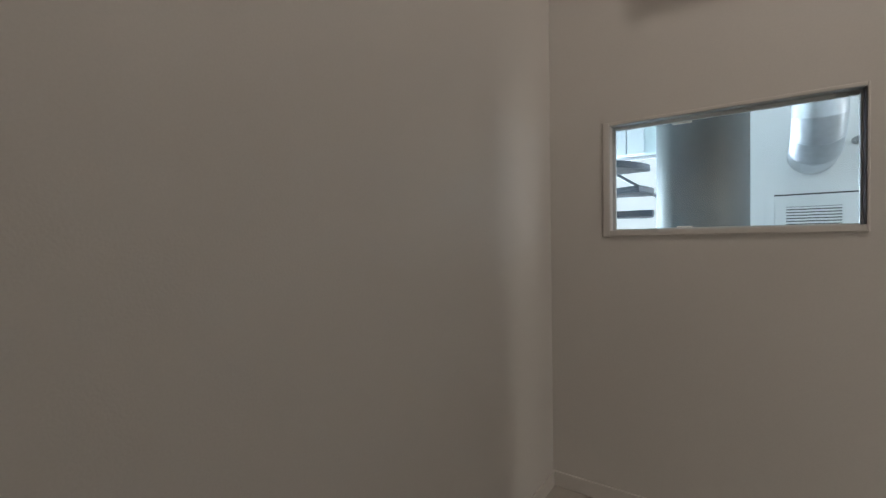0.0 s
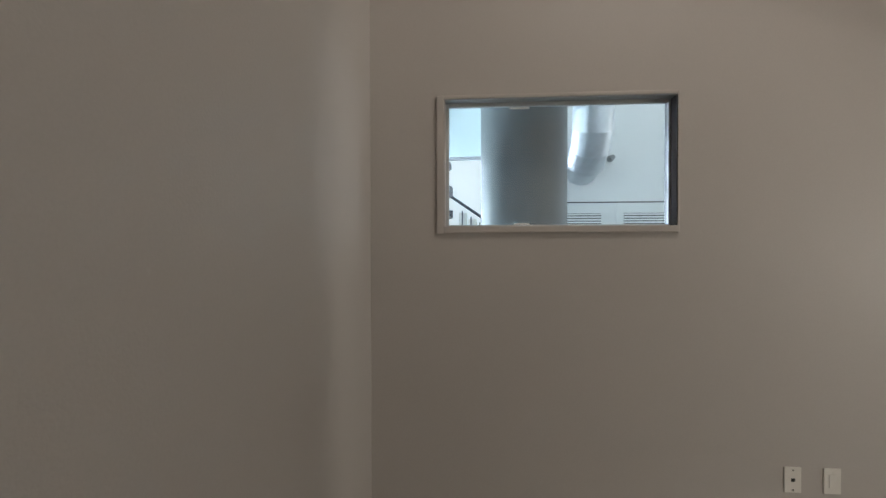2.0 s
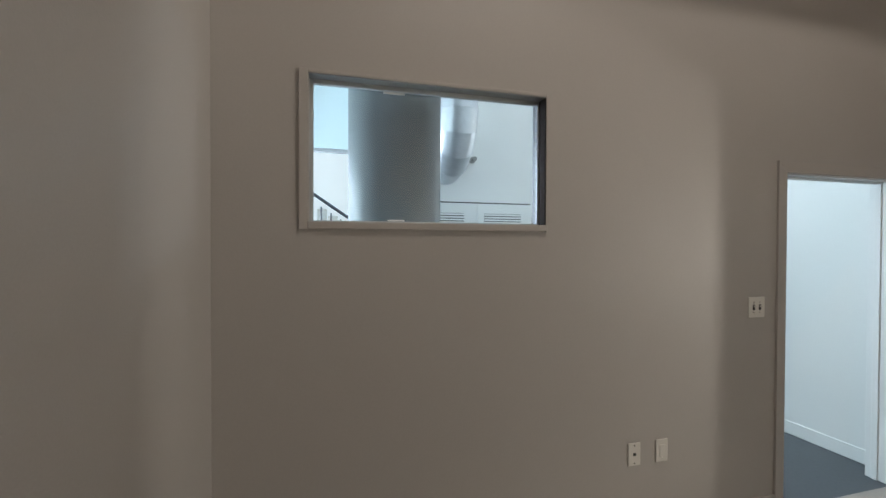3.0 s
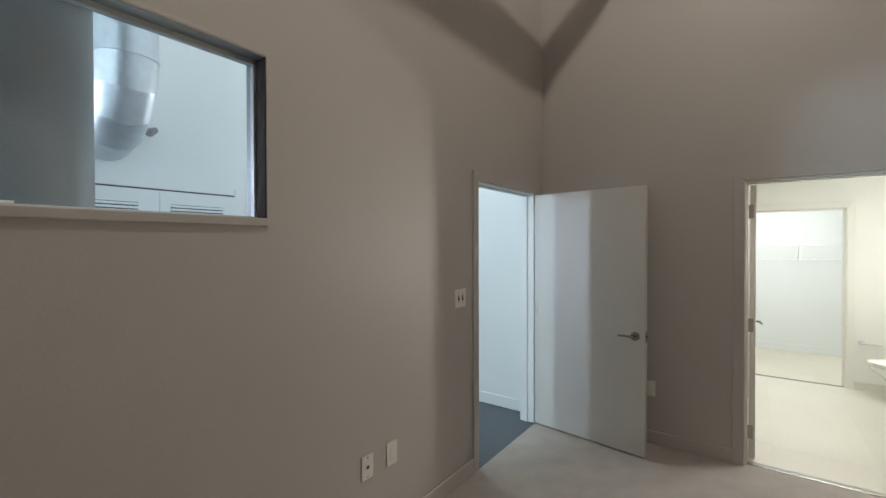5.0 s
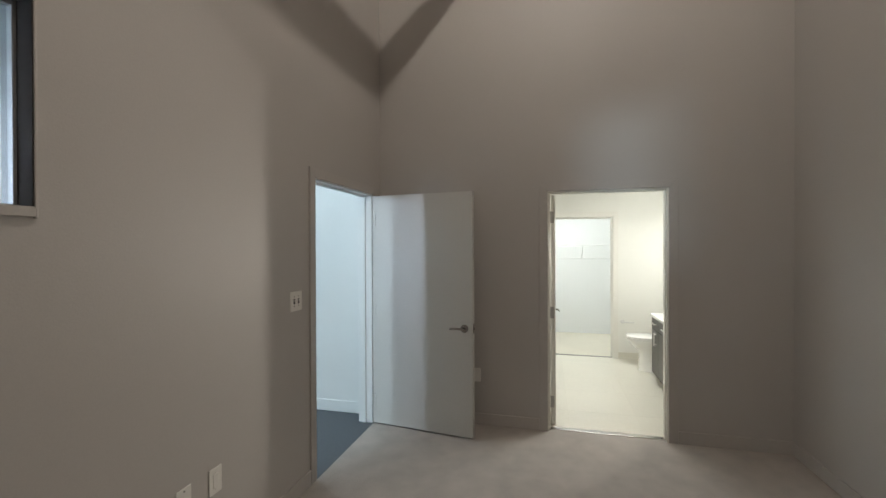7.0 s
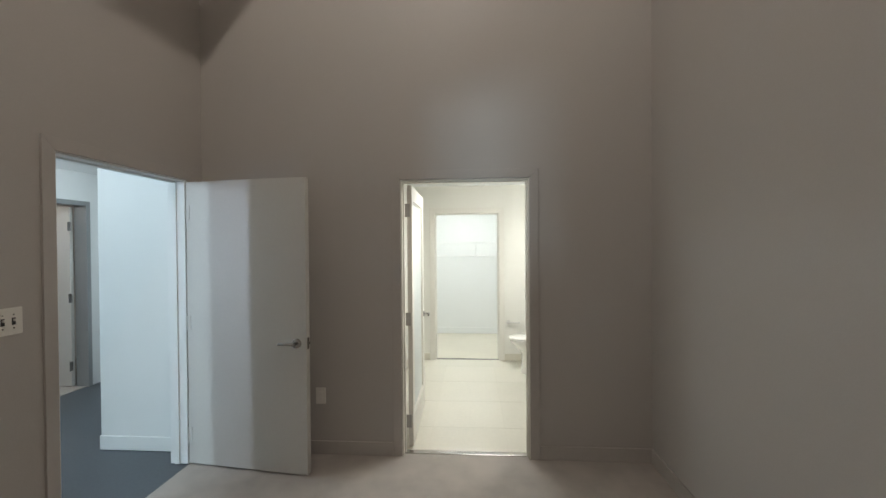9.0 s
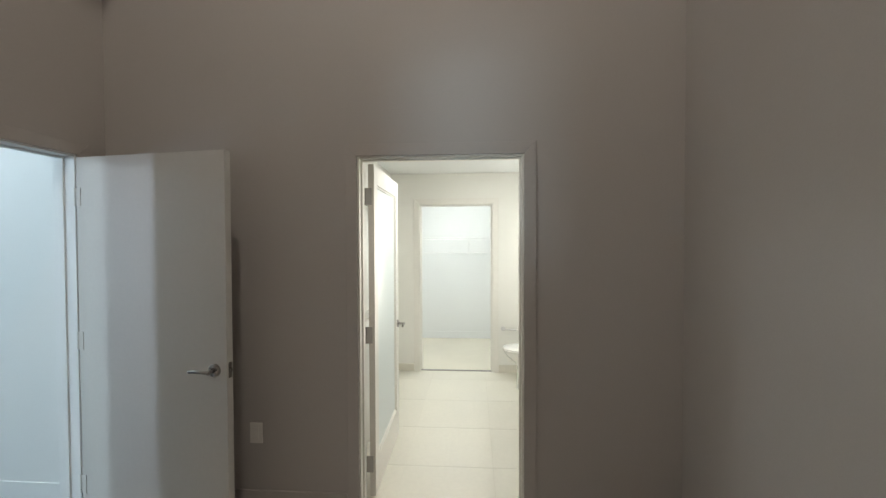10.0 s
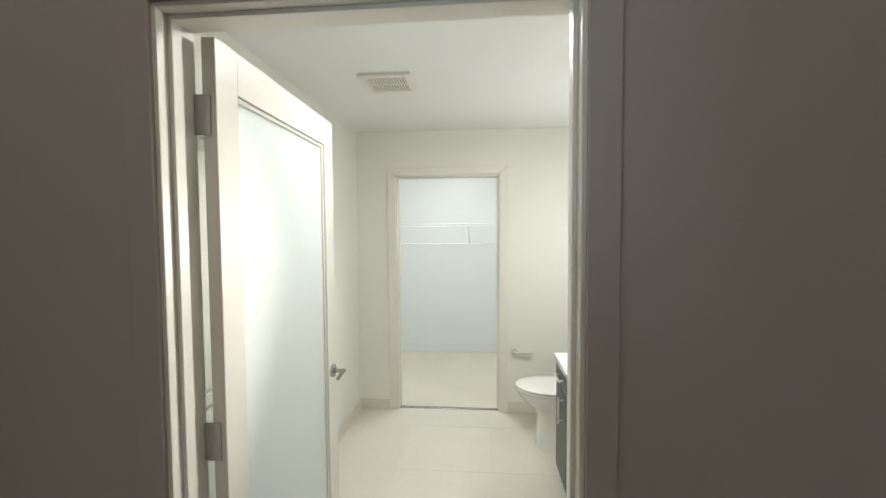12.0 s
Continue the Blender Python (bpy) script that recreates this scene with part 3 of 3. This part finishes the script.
structure("wall_far_room", boxes((3.4, 6.2, 8.0, 8.1, 0, 2.5), (3.3, 3.4, 6.1, 8.1, 0, 2.5), (6.2, 6.3, 6.1, 8.1, 0, 2.5)), WALL, "plain beige walls of the far room", "wall")
structure("ceiling_far_room", boxes((3.3, 6.3, 6.1, 8.1, 2.5, 2.6)), WHITE, "plain ceiling of the far room", "ceiling")
fr = thing("door_frame_far", "dark painted metal frame of the far doorway", "door frame", kind="structure")
for nm, rr in (("jamb_side", (FX0 - .045, FX0 + .005, 5.965, 6.115, 0, 2.08)), ("jamb_side", (FX1 - .005, FX1 + .045, 5.965, 6.115, 0, 2.08)), ("jamb_head", (FX0 + .005, FX1 - .005, 5.965, 6.115, 2.03, 2.08))):
    part(nm, boxes(rr, bevel=0.004), ALU, fr)
fd = thing("door_3", "pale flush door standing open into the far room", "door", pose(FX1 - .012, 6.118, 0, 0, 0, 92), kind="structure")
part("door_leaf", boxes((.02, .80, -.02, .024, .012, 2.02), bevel=0.002), DOOR, fd)
for z in (.24, 1.0, 1.80):
    hinge(fd, z, pose(0.004, .03, 0, 0, 0, 0))

# round column
bm = B()
rod(bm, (.217, 4.175, 0), (.217, 4.175, TOP), .258, sides=72)
col = structure("column", bm, COLUMN, "thick round grey painted column behind the high window", "column", smooth=True)

# duct with its elbow into the wall
duct = thing("air_duct", "shiny galvanised round air duct bending into the wall", "duct")
R, cy, cxx, zc = .164, 5.20, .915, 2.725
bm = B()
rings(bm, [[(cxx + R * math.cos(a), cy + R * math.sin(a), z) for a in [2 * math.pi * i / 40 for i in range(40)]] for z in (zc, 3.2, TOP)])
part("riser", bm, DUCT, duct, smooth=True)
rb, GORES = .40, 4
cuts = []
for i in range(GORES + 1):
    th = math.pi / 2 * i / GORES
    c = Vector((cxx, cy + rb - rb * math.cos(th), zc - rb * math.sin(th)))
    nrm = Vector((0, math.cos(th), math.sin(th)))
    cuts.append([tuple(c + R * 1.01 * (math.cos(a) * Vector((1, 0, 0)) + math.sin(a) * nrm)) for a in [2 * math.pi * k / 40 for k in range(40)]])
cuts.append([(x, HY + .01, z) for x, y, z in cuts[-1]])
for a, b in zip(cuts, cuts[1:]):
    part("elbow_gore", rings(B(), [a, b]), DUCT, duct, smooth=True)
for th in (radians(22.5), radians(45), radians(67.5)):
    c = Vector((cxx, cy + rb - rb * math.cos(th), zc - rb * math.sin(th)))
    d = Vector((0, math.sin(th), -math.cos(th))) * .006
    bm = B()
    rod(bm, c - d * .6, c + d * .6, R * 1.022, sides=40)
    part("elbow_seam", bm, DUCT, duct, smooth=True)
for z in (zc, 3.45):
    bm = B()
    rod(bm, (cxx, cy, z - .014), (cxx, cy, z + .014), R * 1.03, sides=40)
    part("joint_band", bm, DUCT, duct, smooth=True)

# louvred closet doors under the duct
cl = thing("louvred_closet", "white double closet doors with louvre vents near the top", "closet doors", kind="structure")
for rr in ((.60, .665, HY - .015, HY, 0, 2.06), (1.79, 1.855, HY - .015, HY, 0, 2.06)):
    part("casing_board", boxes(rr, bevel=0.003), WHITE, cl)
# solid dark strip drawn for the shadow line along the door tops
part("head_shadow_strip", boxes((.665, 1.79, HY - .004, HY - .0005, 1.992, 2.004)), DARK_SLOT, cl, "dark strip for the shadow line over the doors")
for a, b, la, lb in ((.668, 1.2265, .745, 1.095), (1.2285, 1.787, 1.30, 1.68)):
    d = part("closet_door", boxes((a, b, HY - .030, HY - .005, .01, 1.990), bevel=0.002), WHITE, cl)
    part("louvre_back", boxes((la, lb, HY - .0325, HY - .0305, 1.70, 1.895)), DARK_SLOT, d)
    for i in range(8):
        z = 1.703 + i * .0245
        part("louvre_slat", boxes((la, lb, HY - .040, HY - .033, z, z + .0165), bevel=0.002), WHITE, d)

spr = thing("wall_sprinkler", "small grey sprinkler head on the wall beside the duct", "sprinkler")
bm = B()
rod(bm, (1.18, HY, 2.40), (1.18, HY - .02, 2.40), .03)
rod(bm, (1.18, HY - .02, 2.40), (1.18, HY - .09, 2.40), .012)
rod(bm, (1.18, HY - .088, 2.40), (1.18, HY - .093, 2.40), .022)
part("head", bm, ALU, spr, smooth=True)
sd = thing("ceiling_sprinkler", "small round sprinkler head under the passage ceiling", "sprinkler")
bm = B()
rod(bm, (4.12, 5.30, 2.40), (4.12, 5.30, 2.385), .05)
rod(bm, (4.12, 5.30, 2.385), (4.12, 5.30, 2.35), .014)
rod(bm, (4.12, 5.30, 2.361), (4.12, 5.30, 2.346), .028)
part("head", bm, NICKEL, sd, smooth=True)

# daylight haze outside the tall window
bd = bpy.data.materials.new("daylight_haze")
bd.use_nodes = True
em = bd.node_tree.nodes["Principled BSDF"]
em.inputs["Base Color"].default_value = (0.8, 0.8, 0.8, 1)
em.inputs["Emission Color"].default_value = (0.78, 0.95, 1.0, 1)
em.inputs["Emission Strength"].default_value = 0.62
structure("backdrop", boxes((-9, 3.2, 11.0, 11.1, -1, 9)), bd, "bright white daylight haze outside the window", "backdrop")

# tall window at the hall's end and west wall
structure("wall_hall_window", boxes((-3.6, -1.9, 6.75, 6.9, 0, TOP), (-1.9, .57, 6.75, 6.9, 0, .7), (-1.9, .57, 6.75, 6.9, 2.68, TOP)), PALE_TEAL, "pale teal hall wall round the tall window", "wall")
hw = thing("window_2", "tall bright window at the end of the hall", "window", kind="structure")
for rr in ((-1.9, -1.85, 6.77, 6.85, .7, 2.68), (-1.25, -1.20, 6.77, 6.85, .7, 2.68), (.40, .45, 6.77, 6.85, .7, 2.68), (-1.85, .40, 6.77, 6.85, 2.64, 2.68), (-1.85, .40, 6.77, 6.85, .7, .74)):
    part("window_frame", boxes(rr, bevel=0.004), ALU, hw)
for a, b in ((-1.85, -1.25), (-1.20, .40)):
    p = part("pane", boxes((a, b, 6.80, 6.806, .74, 2.64)), GLASS, hw)
    p.visible_shadow = False
structure("wall_hall_west", boxes((-3.75, -3.6, NY, 7.0, 0, TOP)), WHITE, "white wall at the hall's west end", "wall")

# spiral stair
SXp, SYp, RX = -1.21, 5.62, -.30
st = thing("spiral_stair", "black steel spiral stair with curved treads", "stair")
bm = B()
rod(bm, (SXp, SYp, 0), (SXp, SYp, 2.46), .030, sides=20)
part("centre_pole", bm, BLACK, st, smooth=True)
for i in range(11):
    z = 2.36 - .215 * i
    a0 = math.radians(19 * i - 24)
    bm = B()
    k = 7
    top, bot = [], []
    for j in range(k):
        a = a0 + math.radians(34) * (j / (k - 1) - .5)
        top.append((SXp + .93 * math.cos(a), SYp + .93 * math.sin(a)))
    inner = [(SXp + .05 * math.cos(a0 + d), SYp + .05 * math.sin(a0 + d)) for d in (.4, -.4)]
    poly = top + inner
    rings(bm, [[(x, y, z - .065) for x, y in poly], [(x, y, z) for x, y in poly]])
    part("tread", bm, BLACK, st)
bm = B()
rod(bm, (-.80, 5.95, 2.43), (.42, 5.95, 1.60), .016, sides=12)
part("handrail", bm, BLACK, st, smooth=True)
for i in range(6):
    x = RX + .1 + i * .09
    bm = B()
    rod(bm, (x, 5.95, .0), (x, 5.95, 2.02 - .66 * (x - RX)), .007, sides=8)
    part("baluster", bm, BLACK, st)

sc = thing("stair_screen", "pale cream boarded screen beside the stair rail", "screen")
for i in range(7):
    x = RX + .06 + i * .10
    part("board", boxes((x, x + .094, 6.02, 6.04, 0, 1.98 - .66 * (x - RX)), bevel=0.002), CREAM, sc)

# white boarded wall behind the stair
cb = thing("board_cladding", "pale grey vertical board cladding high on the hall wall", "cladding", kind="structure")
for i in range(13):
    x = -3.2 + i * .205
    part("board", boxes((x, x + .193, 6.722, 6.748, 2.70, 4.6), bevel=0.004), PALE_BOARD, cb)

# ---- bathroom tiles ----
TS = .61
xs = [4.80 + TS * k for k in range(-2, 4)]
ys = [1.39 + TS * k for k in range(-2, 3)]
for x in xs:
    for y in ys:
        a, b = max(x, EX + .085), min(x + TS, BX + .02)
        c, d = max(y, BS), min(y + TS, BN)
        if b - a < .03 or d - c < .03:
            continue
        ob = mesh_ob("tile", boxes((a + .001, b - .001, c + .001, d - .001, -.0012, .0), bevel=0.0004), TILE)
        ob.parent = bpy.data.objects["floor_bathroom"]
